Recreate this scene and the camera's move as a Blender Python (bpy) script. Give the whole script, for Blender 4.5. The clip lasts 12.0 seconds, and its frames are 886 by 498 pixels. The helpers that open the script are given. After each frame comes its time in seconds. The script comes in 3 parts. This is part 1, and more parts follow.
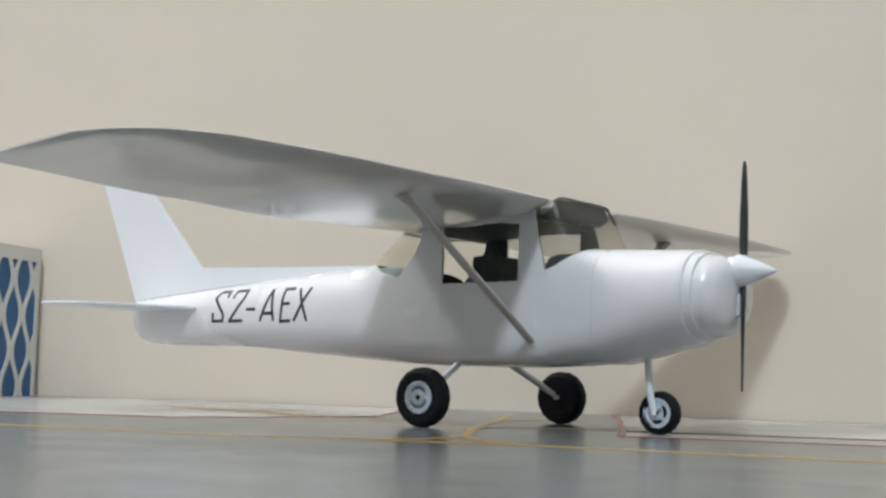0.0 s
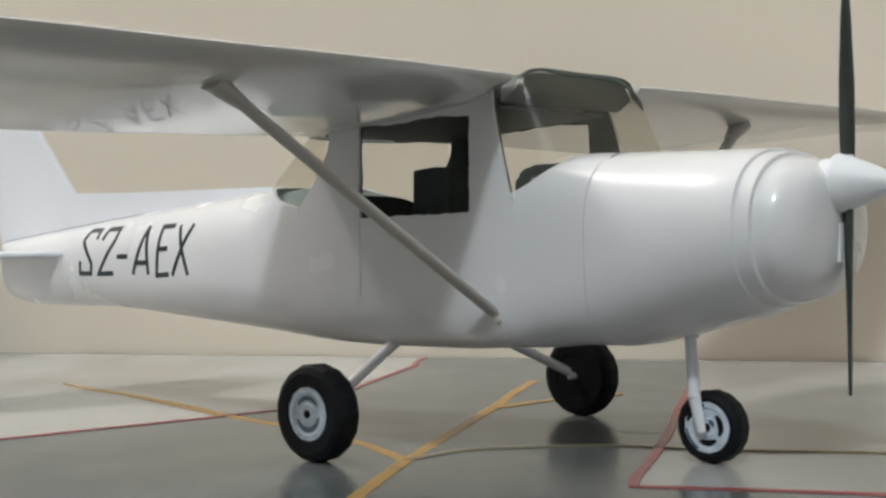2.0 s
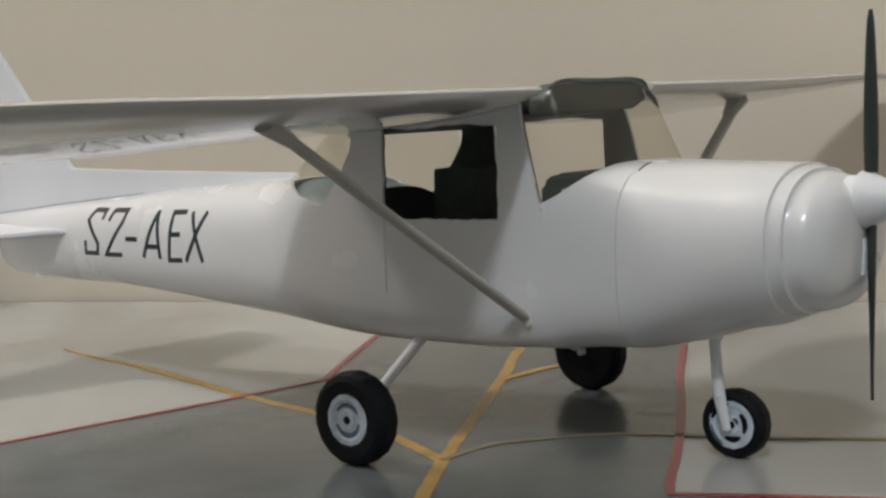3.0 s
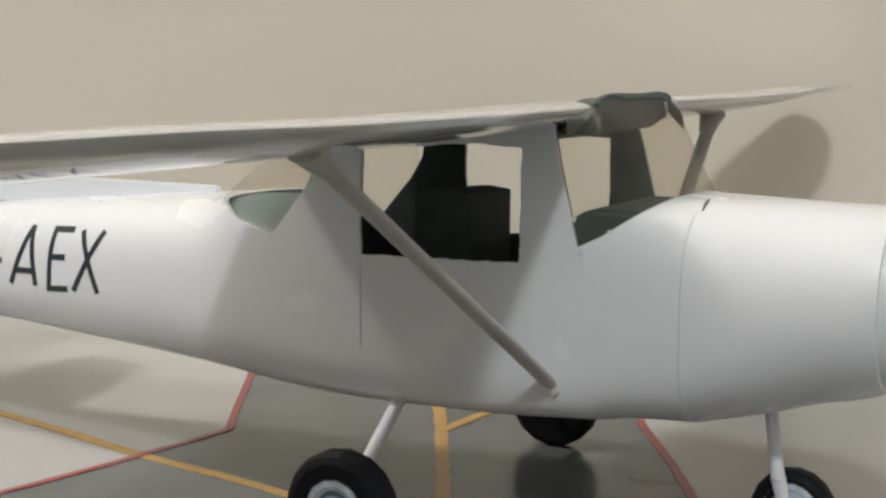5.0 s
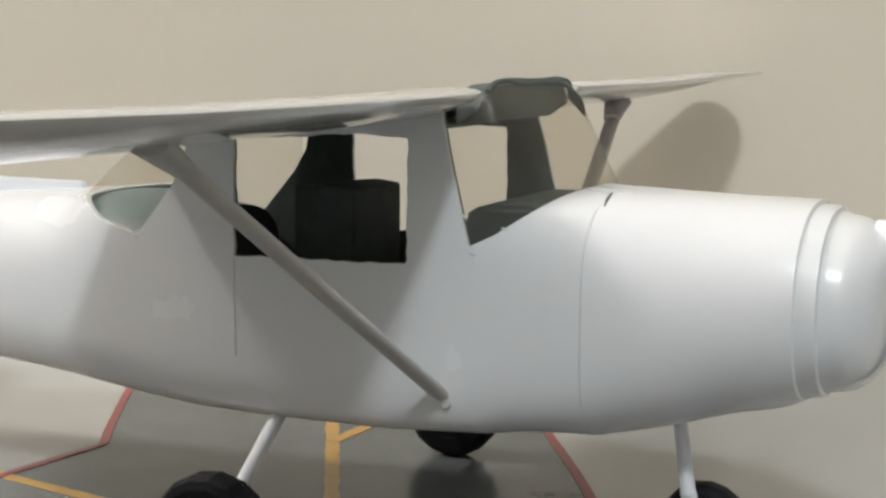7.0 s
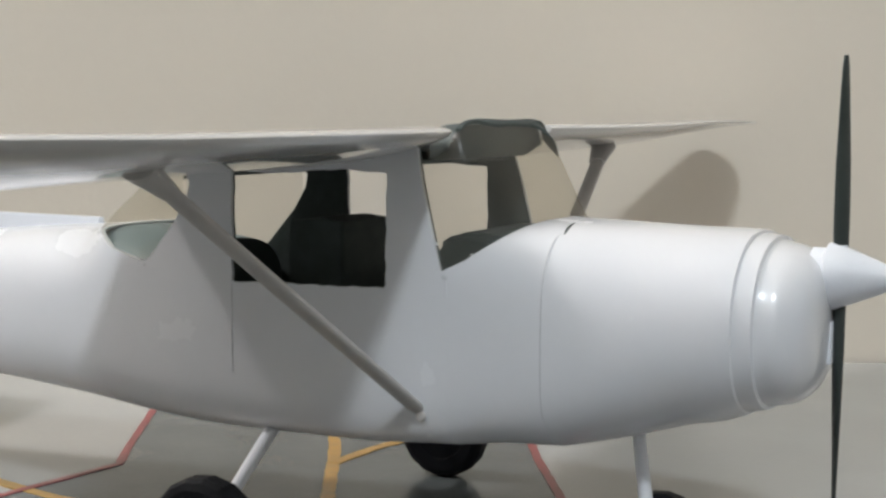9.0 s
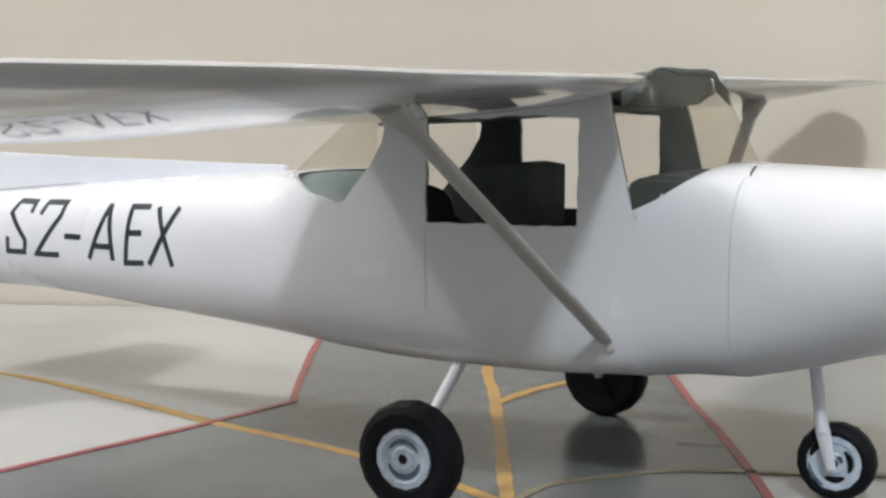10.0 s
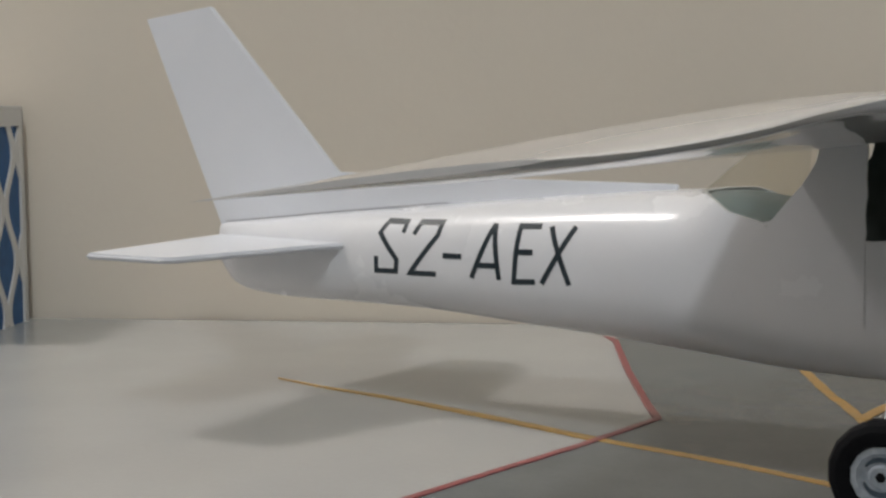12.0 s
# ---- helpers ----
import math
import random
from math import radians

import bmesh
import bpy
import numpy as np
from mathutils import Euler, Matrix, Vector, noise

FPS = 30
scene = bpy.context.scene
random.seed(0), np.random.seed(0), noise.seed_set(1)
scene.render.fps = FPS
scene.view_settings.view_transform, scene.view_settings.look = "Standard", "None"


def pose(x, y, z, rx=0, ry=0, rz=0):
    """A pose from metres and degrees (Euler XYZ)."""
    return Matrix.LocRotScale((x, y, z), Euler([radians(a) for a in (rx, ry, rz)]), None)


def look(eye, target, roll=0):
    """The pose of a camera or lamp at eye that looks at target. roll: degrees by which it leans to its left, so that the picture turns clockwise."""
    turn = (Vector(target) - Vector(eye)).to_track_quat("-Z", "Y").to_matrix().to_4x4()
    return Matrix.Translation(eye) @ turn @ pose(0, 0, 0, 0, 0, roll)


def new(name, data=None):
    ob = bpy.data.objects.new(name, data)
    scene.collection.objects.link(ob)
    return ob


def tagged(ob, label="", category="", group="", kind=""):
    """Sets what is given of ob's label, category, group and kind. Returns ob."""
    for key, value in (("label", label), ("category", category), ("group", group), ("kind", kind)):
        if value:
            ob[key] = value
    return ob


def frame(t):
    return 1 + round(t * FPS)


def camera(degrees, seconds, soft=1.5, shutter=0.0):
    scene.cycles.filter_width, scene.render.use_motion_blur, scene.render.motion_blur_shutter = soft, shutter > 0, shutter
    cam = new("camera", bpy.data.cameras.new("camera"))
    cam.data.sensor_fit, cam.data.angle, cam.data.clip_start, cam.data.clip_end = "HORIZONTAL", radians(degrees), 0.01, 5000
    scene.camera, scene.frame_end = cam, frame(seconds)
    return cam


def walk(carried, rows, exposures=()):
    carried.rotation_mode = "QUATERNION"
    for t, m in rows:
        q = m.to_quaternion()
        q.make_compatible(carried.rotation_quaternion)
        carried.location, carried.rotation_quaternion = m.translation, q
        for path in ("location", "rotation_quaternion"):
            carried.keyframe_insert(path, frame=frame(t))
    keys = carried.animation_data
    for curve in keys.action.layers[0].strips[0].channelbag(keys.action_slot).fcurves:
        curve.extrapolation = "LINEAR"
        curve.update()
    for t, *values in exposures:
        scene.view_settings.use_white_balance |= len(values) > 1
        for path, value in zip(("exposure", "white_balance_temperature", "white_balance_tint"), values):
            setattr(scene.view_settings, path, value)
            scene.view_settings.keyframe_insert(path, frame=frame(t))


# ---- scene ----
LENS = 34
ROWS = [
    (0, 0.3971, -0.5854, 0.0252, 94.84, -1.68, 35.35),
    (0.5, 0.4147, -0.4821, 0.0311, 92.27, -3.93, 40.91),
    (1, 0.3930, -0.4079, 0.0430, 90.50, -2.94, 42.41),
    (1.5, 0.3446, -0.3546, 0.0621, 89.52, -1.22, 43.79),
    (2, 0.3014, -0.3308, 0.0617, 89.38, 0.93, 41.67),
    (2.5, 0.2605, -0.3259, 0.0679, 88.34, 1.16, 38.15),
    (3, 0.2854, -0.3561, 0.1016, 84.11, 2.02, 38.60),
    (3.2, 0.2931, -0.3904, 0.1064, 83.51, 0.60, 37.27),
    (4.8, 0.1888, -0.3577, 0.1109, 82.82, -0.28, 27.10),
    (5, 0.1801, -0.3299, 0.1123, 82.79, -0.42, 27.66),
    (5.5, 0.1658, -0.2959, 0.1085, 83.38, 0.41, 27.61),
    (6, 0.1672, -0.2982, 0.1071, 82.34, -0.49, 26.19),
    (6.5, 0.1644, -0.2989, 0.1084, 81.97, -0.37, 25.21),
    (7, 0.1735, -0.3009, 0.1108, 82.42, -0.31, 24.30),
    (7.2, 0.1780, -0.2996, 0.1137, 81.73, 0.34, 23.41),
    (8.8, 0.1994, -0.3179, 0.1043, 84.95, -0.10, 25.35),
    (9, 0.2009, -0.3209, 0.1067, 84.79, -0.26, 26.22),
    (9.5, 0.1992, -0.3361, 0.1035, 84.75, -0.53, 27.31),
    (10, 0.1839, -0.3538, 0.0995, 83.90, -0.26, 28.83),
    (10.5, 0.1564, -0.3761, 0.0947, 83.66, 0.51, 31.55),
    (11, 0.1414, -0.3895, 0.0983, 83.53, 0.62, 33.66),
    (11.5, 0.1216, -0.4059, 0.0980, 85.22, 1.06, 31.82),
    (12, 0.0994, -0.4063, 0.1024, 84.31, 0.33, 31.05),
]
EXPOSURES = [
    (0.0, 0.24, 6200, 10), (0.5, 0.18, 6250, 10), (1.0, 0.11, 6350, 10), (1.5, 0.06, 6400, 10), (2.0, 0.08, 6500, 10), (2.5, -0.16, 6600, 11), (3.2, -0.30, 6750, 12),
    (4.8, 0.09, 6750, 11), (5.5, 0.09, 6600, 10), (6.5, 0.31, 6600, 10), (7.2, 0.20, 6650, 11), (9.0, 0.12, 6350, 12), (9.5, 0.22, 6350, 12), (10.0, 0.33, 6300, 13),
    (10.5, -0.22, 6350, 13), (11.0, -0.64, 6450, 13), (11.5, -0.46, 6500, 13), (12.0, -0.48, 6550, 13)]
LAMP_REAR, LAMP_SIDE = 80.0, 84.0
WALL_SLOPE, WALL_Y = 0.45, 0.116
BOX_AT, BOX_TURN, BOX_SIZE = (-0.401, 0.018, 0.0), 23.0, (0.068, 0.071, 0.1015)
cam = camera(LENS, 12.0, soft=2.6)
walk(cam, [(t, pose(x, y, z, rx, ry, rz)) for t, x, y, z, rx, ry, rz in ROWS], EXPOSURES)

# ---- light ----
world = bpy.data.worlds.new("room_air")
scene.world = world
world.use_nodes = True
world.node_tree.nodes["Background"].inputs["Color"].default_value = (0.9, 0.95, 1.0, 1)
world.node_tree.nodes["Background"].inputs["Strength"].default_value = 0.05


def lamp(eye, target, watts, size, colour):
    data = bpy.data.lights.new("bulb", "POINT")
    data.shadow_soft_size, data.energy, data.color = size / 2, watts, colour
    ob = new("bulb", data)
    ob.matrix_world = look(eye, target)
    return ob


lamp((-1.25, -0.42, 1.86), (0, 0, 0.05), LAMP_REAR, 0.28, (1.0, 0.975, 0.94))
lamp((0.95, -1.68, 1.96), (0, 0, 0.05), LAMP_SIDE, 0.24, (0.87, 0.955, 1.0))


# ---- materials ----
def material(name, colour, rough=0.5, metal=0.0, spec=0.5, vary=0.06, scale=60.0, bump=0.0, bump_scale=400.0, coat=0.0, dark=None, rough_vary=0.05):
    m = bpy.data.materials.new(name)
    m.use_nodes = True
    n, l = m.node_tree.nodes, m.node_tree.links
    b = n["Principled BSDF"]
    b.inputs["Roughness"].default_value, b.inputs["Metallic"].default_value = rough, metal
    b.inputs["Specular IOR Level"].default_value, b.inputs["Coat Weight"].default_value = spec, coat
    b.inputs["Coat Roughness"].default_value = 0.09
    pos = n.new("ShaderNodeNewGeometry")
    big, fine = n.new("ShaderNodeTexNoise"), n.new("ShaderNodeTexNoise")
    big.inputs["Scale"].default_value, big.inputs["Detail"].default_value = scale, 5
    fine.inputs["Scale"].default_value, fine.inputs["Detail"].default_value = bump_scale, 3
    for t in (big, fine):
        l.new(pos.outputs["Position"], t.inputs["Vector"])
    mix = n.new("ShaderNodeMix")
    mix.data_type = "RGBA"
    lo = dark or tuple(c * (1 - 2 * vary) for c in colour)
    mix.inputs["A"].default_value, mix.inputs["B"].default_value = (*lo, 1), (*colour, 1)
    ramp = n.new("ShaderNodeMapRange")
    ramp.interpolation_type = "SMOOTHSTEP"
    l.new(big.outputs["Fac"], ramp.inputs["Value"])
    l.new(ramp.outputs["Result"], mix.inputs["Factor"])
    grain = n.new("ShaderNodeMix")
    grain.data_type, grain.blend_type = "RGBA", "MULTIPLY"
    grain.inputs["Factor"].default_value = min(1, vary * 2)
    l.new(mix.outputs["Result"], grain.inputs["A"])
    l.new(fine.outputs["Color"], grain.inputs["B"])
    bright = n.new("ShaderNodeMapRange")
    bright.inputs["To Min"].default_value, bright.inputs["To Max"].default_value = 0.75, 1.2
    l.new(fine.outputs["Fac"], bright.inputs["Value"])
    l.new(bright.outputs["Result"], grain.inputs["B"])
    l.new(grain.outputs["Result"], b.inputs["Base Color"])
    rr = n.new("ShaderNodeMapRange")
    rr.inputs["To Min"].default_value, rr.inputs["To Max"].default_value = max(0.02, rough - rough_vary), rough + rough_vary
    l.new(big.outputs["Fac"], rr.inputs["Value"])
    l.new(rr.outputs["Result"], b.inputs["Roughness"])
    if bump:
        bp = n.new("ShaderNodeBump")
        bp.inputs["Strength"].default_value, bp.inputs["Distance"].default_value = bump, 0.001
        l.new(fine.outputs["Fac"], bp.inputs["Height"])
        l.new(bp.outputs["Normal"], b.inputs["Normal"])
    return m


def film_material(name, tint):
    """Aged plastic film: see-through, slightly hazy, with a sheen that grows at flat angles."""
    m = bpy.data.materials.new(name)
    m.use_nodes = True
    n, l = m.node_tree.nodes, m.node_tree.links
    n.remove(n["Principled BSDF"])
    out = n["Material Output"]
    see, gloss, mix = n.new("ShaderNodeBsdfTransparent"), n.new("ShaderNodeBsdfGlossy"), n.new("ShaderNodeMixShader")
    see.inputs["Color"].default_value = (*tint, 1)
    gloss.inputs["Roughness"].default_value = 0.30
    edge, power, gain = n.new("ShaderNodeLayerWeight"), n.new("ShaderNodeMath"), n.new("ShaderNodeMath")
    edge.inputs["Blend"].default_value = 0.5
    power.operation, power.inputs[1].default_value = "POWER", 3.0
    gain.operation, gain.inputs[1].default_value, gain.inputs[2].default_value = "MULTIPLY_ADD", 0.08, 0.015
    l.new(edge.outputs["Facing"], power.inputs[0])
    l.new(power.outputs[0], gain.inputs[0])
    l.new(gain.outputs[0], mix.inputs["Fac"])
    l.new(see.outputs["BSDF"], mix.inputs[1])
    l.new(gloss.outputs["BSDF"], mix.inputs[2])
    haze, veil = n.new("ShaderNodeBsdfDiffuse"), n.new("ShaderNodeMixShader")
    haze.inputs["Color"].default_value = (0.64, 0.585, 0.50, 1)
    cloud, amount = n.new("ShaderNodeTexNoise"), n.new("ShaderNodeMapRange")
    cloud.inputs["Scale"].default_value = 90
    amount.inputs["To Min"].default_value, amount.inputs["To Max"].default_value = 0.012, 0.045
    l.new(cloud.outputs["Fac"], amount.inputs["Value"])
    l.new(amount.outputs["Result"], veil.inputs["Fac"])
    l.new(mix.outputs["Shader"], veil.inputs[1])
    l.new(haze.outputs["BSDF"], veil.inputs[2])
    l.new(veil.outputs["Shader"], out.inputs["Surface"])
    return m


WHITE = material("white_gloss_paint", (0.79, 0.80, 0.825), rough=0.26, vary=0.025, scale=35, bump=0.03, bump_scale=420, coat=0.35)
WHITE.node_tree.nodes["Principled BSDF"].inputs["Coat Roughness"].default_value = 0.14
WING_WHITE = material("varnished_white_paint", (0.70, 0.685, 0.665), rough=0.24, vary=0.02, scale=35, bump=0.012, bump_scale=220, coat=0.75)
WING_WHITE.node_tree.nodes["Principled BSDF"].inputs["Coat Roughness"].default_value = 0.05
WHITE_MATT = material("white_card", (0.79, 0.81, 0.85), rough=0.45, vary=0.025, scale=40, bump=0.05, bump_scale=900)
STRUT = material("dull_white_paint", (0.58, 0.55, 0.52), rough=0.4, vary=0.05, scale=150, bump=0.08, bump_scale=1500)
TYRE = material("black_painted_tyre", (0.007, 0.008, 0.011), rough=0.6, spec=0.2, vary=0.15, scale=300, bump=0.25, bump_scale=1600)
HUB = material("pale_blue_white_hub_paint", (0.76, 0.82, 0.90), rough=0.4, vary=0.12, scale=420, dark=(0.36, 0.45, 0.54), bump=0.15, bump_scale=1500)
HUBRING = material("grey_blue_brushed_ring", (0.045, 0.075, 0.11), rough=0.45, vary=0.2, scale=500, dark=(0.16, 0.21, 0.27), bump=0.1, bump_scale=1500)
BLACK = material("black_card_lining", (0.085, 0.104, 0.098), rough=0.6, spec=0.2, vary=0.2, scale=200, bump=0.1, bump_scale=1200)
PROP = material("dark_green_grey_paint", (0.045, 0.056, 0.05), rough=0.4, vary=0.18, scale=220, bump=0.1, bump_scale=1400)
INK = material("dark_teal_ink", (0.02, 0.035, 0.045), rough=0.35, vary=0.15, scale=600)
SEAM = material("grey_seam_line", (0.66, 0.67, 0.69), rough=0.5, vary=0.1, scale=500)
DARKSEAM = material("dark_seam_line", (0.30, 0.29, 0.29), rough=0.6, vary=0.15, scale=500)
PLASTER = material("cream_wall_paint", (0.77, 0.695, 0.585), rough=0.75, vary=0.03, scale=6, bump=0.12, bump_scale=260)
# Unseen ceiling, greyed so that less light bounces down on the model.
CEIL = material("grey_ceiling_low_bounce", (0.40, 0.39, 0.37), rough=0.8, vary=0.03, scale=4)
CONCRETE = material("pale_grey_painted_board", (0.475, 0.475, 0.46), rough=0.2, vary=0.05, scale=14, bump=0.04, bump_scale=500, rough_vary=0.08)
APRON = material("slate_grey_painted_apron", (0.152, 0.169, 0.173), rough=0.21, spec=0.4, vary=0.17, scale=28, bump=0.04, bump_scale=600, rough_vary=0.07)
RED = material("faded_red_line_paint", (0.37, 0.075, 0.08), rough=0.3, vary=0.16, scale=160)
YELLOW = material("amber_line_paint", (0.66, 0.38, 0.085), rough=0.35, vary=0.22, scale=170, dark=(0.42, 0.26, 0.08))
FAINT = material("worn_amber_line_paint", (0.27, 0.22, 0.13), rough=0.3, vary=0.2, scale=90)
STAIN = material("grey_smudge", (0.09, 0.10, 0.10), rough=0.25, vary=0.2, scale=300)
BOXWHITE = material("white_lattice_plastic", (0.72, 0.71, 0.68), rough=0.5, vary=0.04, scale=60, bump=0.06, bump_scale=700)
BOXBLUE = material("blue_fabric_panel", (0.035, 0.14, 0.34), rough=0.6, vary=0.22, scale=180, bump=0.2, bump_scale=900)
# For the unseen walls: darker than the cream one to cut bounced light.
DIMWALL = material("unseen_wall_low_bounce", (0.29, 0.278, 0.265), rough=0.8, vary=0.03, scale=5)
WOOD = material("brown_table_wood", (0.25, 0.15, 0.08), rough=0.5, vary=0.15, scale=12)
CARD = material("dark_raw_card", (0.105, 0.125, 0.118), rough=0.6, vary=0.15, scale=120, bump=0.1, bump_scale=900)
# Slate like the shelf, lightened in colour to offset the shade inside.
LINER = material("lightened_slate_card", (0.60, 0.66, 0.68), rough=0.5, vary=0.05, scale=120)
SHELF = material("blue_grey_card", (0.155, 0.215, 0.23), rough=0.5, vary=0.08, scale=120)
FILM = film_material("clear_plastic_film", (0.965, 0.955, 0.93))


# ---- helpers ----
def mesh_of(bm, smooth=35):
    me = bpy.data.meshes.new("mesh")
    bmesh.ops.recalc_face_normals(bm, faces=bm.faces)
    bm.to_mesh(me)
    bm.free()
    if smooth:
        me.polygons.foreach_set("use_smooth", [True] * len(me.polygons))
        me.set_sharp_from_angle(angle=radians(smooth))
    return me


def part(name, bm, mat, parent=None, label="", smooth=35):
    me = bm if isinstance(bm, bpy.types.Mesh) else mesh_of(bm, smooth)
    me.materials.clear()
    me.materials.append(mat)
    ob = new(name, me)
    if parent:
        ob.parent = parent
    if label:
        tagged(ob, label)
    return ob


def ring_loft(rings, close_ends=True):
    """A skin over rings of equally many points."""
    bm = bmesh.new()
    vs = [[bm.verts.new(p) for p in r] for r in rings]
    k = len(rings[0])
    for a, b in zip(vs, vs[1:]):
        for i in range(k):
            bm.faces.new((a[i], a[(i + 1) % k], b[(i + 1) % k], b[i]))
    if close_ends:
        bm.faces.new(vs[0][::-1])
        bm.faces.new(vs[-1])
    return bm


def prism(points, y0, y1):
    """A solid from an outline in x and z."""
    bm = bmesh.new()
    a = [bm.verts.new((x, y0, z)) for x, z in points]
    b = [bm.verts.new((x, y1, z)) for x, z in points]
    k = len(points)
    bm.faces.new(a)
    bm.faces.new(b[::-1])
    for i in range(k):
        bm.faces.new((a[i], b[i], b[(i + 1) % k], a[(i + 1) % k]))
    bmesh.ops.recalc_face_normals(bm, faces=bm.faces)
    return bm


def slab(points, z0, z1):
    """A solid from an outline in x and y."""
    bm = prism(points, z0, z1)
    for v in bm.verts:
        v.co = (v.co.x, v.co.z, v.co.y)
    bmesh.ops.recalc_face_normals(bm, faces=bm.faces)
    return bm


def box(x0, x1, y0, y1, z0, z1, bevel=0.0):
    bm = bmesh.new()
    bmesh.ops.create_cube(bm, size=1)
    for v in bm.verts:
        v.co = ((x0 + x1) / 2 + v.co.x * (x1 - x0), (y0 + y1) / 2 + v.co.y * (y1 - y0), (z0 + z1) / 2 + v.co.z * (z1 - z0))
    if bevel:
        bmesh.ops.bevel(bm, geom=bm.edges[:], offset=bevel, segments=2, affect="EDGES", profile=0.6)
    return bm


def lathe(profile, segments=40, closed=False):
    """Profile of (radius, y) turned round the y axis."""
    bm = bmesh.new()
    rings = []
    for r, y in profile:
        if r < 1e-6:
            rings.append([bm.verts.new((0, y, 0))])
        else:
            rings.append([bm.verts.new((r * math.cos(a), y, r * math.sin(a))) for a in [2 * math.pi * i / segments for i in range(segments)]])
    pairs = list(zip(rings, rings[1:])) + ([(rings[-1], rings[0])] if closed else [])
    for a, b in pairs:
        for i in range(segments):
            j = (i + 1) % segments
            q = [a[i % len(a)], a[j % len(a)], b[j % len(b)], b[i % len(b)]]
            q = list(dict.fromkeys(q))
            if len(q) > 2:
                bm.faces.new(q)
    return bm


def rod(p, q, ra, rb, flat=1.0, segments=16, along=(1, 0, 0)):
    """A tapered rod from p to q; flat squeezes it across the direction `along`."""
    p, q = Vector(p), Vector(q)
    d = (q - p).normalized()
    u = (Vector(along) - d * d.dot(Vector(along))).normalized()
    w = d.cross(u)
    rings = []
    for t in (0, 0.03, 0.5, 0.97, 1):
        r = ra + (rb - ra) * t
        if t in (0, 1):
            r *= 0.7
        c = p.lerp(q, t)
        rings.append([c + u * r * math.cos(a) + w * r * flat * math.sin(a) for a in [2 * math.pi * i / segments for i in range(segments)]])
    return ring_loft(rings)


def solid_cut(bm, cutters, how="DIFFERENCE"):
    """The mesh left of a solid after cutting it with others."""
    made = [new("solid", mesh_of(bm, 0))]
    for c in cutters:
        cut = new("cutter", mesh_of(c, 0))
        made.append(cut)
        mod = made[0].modifiers.new("cut", "BOOLEAN")
        mod.operation, mod.object, mod.solver = how, cut, "EXACT"
    bpy.context.view_layer.update()
    me = bpy.data.meshes.new_from_object(made[0].evaluated_get(bpy.context.evaluated_depsgraph_get()))
    for ob in made:
        old = ob.data
        bpy.data.objects.remove(ob)
        bpy.data.meshes.remove(old)
    me.polygons.foreach_set("use_smooth", [True] * len(me.polygons))
    me.set_sharp_from_angle(angle=radians(30))
    return me


def smooth_curve(xs, ys, x):
    """Monotone cubic through the points."""
    xs, ys = np.array(xs), np.array(ys)
    h, d = np.diff(xs), np.diff(ys) / np.diff(xs)
    m = np.zeros(len(xs))
    m[0], m[-1] = d[0], d[-1]
    for i in range(1, len(xs) - 1):
        if d[i - 1] * d[i] > 0:
            w1, w2 = 2 * h[i] + h[i - 1], h[i] + 2 * h[i - 1]
            m[i] = (w1 + w2) / (w1 / d[i - 1] + w2 / d[i])
    i = int(np.clip(np.searchsorted(xs, x) - 1, 0, len(xs) - 2))
    t = (x - xs[i]) / h[i]
    return (2 * t**3 - 3 * t * t + 1) * ys[i] + (t**3 - 2 * t * t + t) * h[i] * m[i] + (3 * t * t - 2 * t**3) * ys[i + 1] + (t**3 - t * t) * h[i] * m[i + 1]


# ---- the room: a cream corner with a table against the wall ----
PHI = math.degrees(math.atan(WALL_SLOPE))
ROOM = pose(-0.38, WALL_Y, 0, 0, 0, PHI)


def room_part(name, bm, mat, label, category, kind="structure", smooth=0):
    ob = part(name, bm, mat, smooth=smooth)
    ob.matrix_world = ROOM
    return tagged(ob, label, category, "", kind)


room_part("wall_north", box(-1.9, 2.3, 0, 0.12, -0.75, 2.25), PLASTER, "plain cream painted plaster wall behind the model", "wall")
# These three walls stay out of view; their dark tone limits the fill.
room_part("wall_south", box(-1.9, 2.3, -2.92, -2.8, -0.75, 2.25), DIMWALL, "unseen plain wall, toned dark to hold back bounced light", "wall")
room_part("wall_west", box(-2.02, -1.9, -2.92, 0.12, -0.75, 2.25), DIMWALL, "unseen plain wall, toned dark to hold back bounced light", "wall")
room_part("wall_east", box(2.3, 2.42, -2.92, 0.12, -0.75, 2.25), DIMWALL, "unseen plain wall, toned dark to hold back bounced light", "wall")
room_part("ceiling", box(-2.02, 2.42, -2.92, 0.12, 2.25, 2.35), CEIL, "unseen plain ceiling, greyed to hold back bounced light", "ceiling")
room_part("floor", box(-2.02, 2.42, -2.92, 0.12, -0.85, -0.75), CONCRETE, "pale grey floor below the table", "floor")
table = new("table")
tagged(table, "brown wooden table standing against the cream wall", "table")
table.matrix_world = ROOM
part("tabletop", box(-0.75, 1.35, -1.08, -0.003, -0.045, -0.012, 0.003), WOOD, table)
leg = box(-0.70, -0.64, -1.04, -0.98, -0.75, -0.045, 0.004)
leg_mesh = mesh_of(leg)
for dx in (0.0, 1.94):
    for dy in (0.0, 0.95):
        ob = part("leg", leg_mesh, WOOD, table)
        ob.location = (dx, dy, 0)

board = new("display_board")
tagged(board, "glossy painted display board with a grey aircraft apron", "display board")
sheet = part("board", slab([(-0.72, -1.06), (1.3, -1.06), (1.3, -0.002), (-0.72, -0.002)], -0.012, 0), CONCRETE, board, "pale grey glossy painted board", smooth=0)
sheet.matrix_world = ROOM

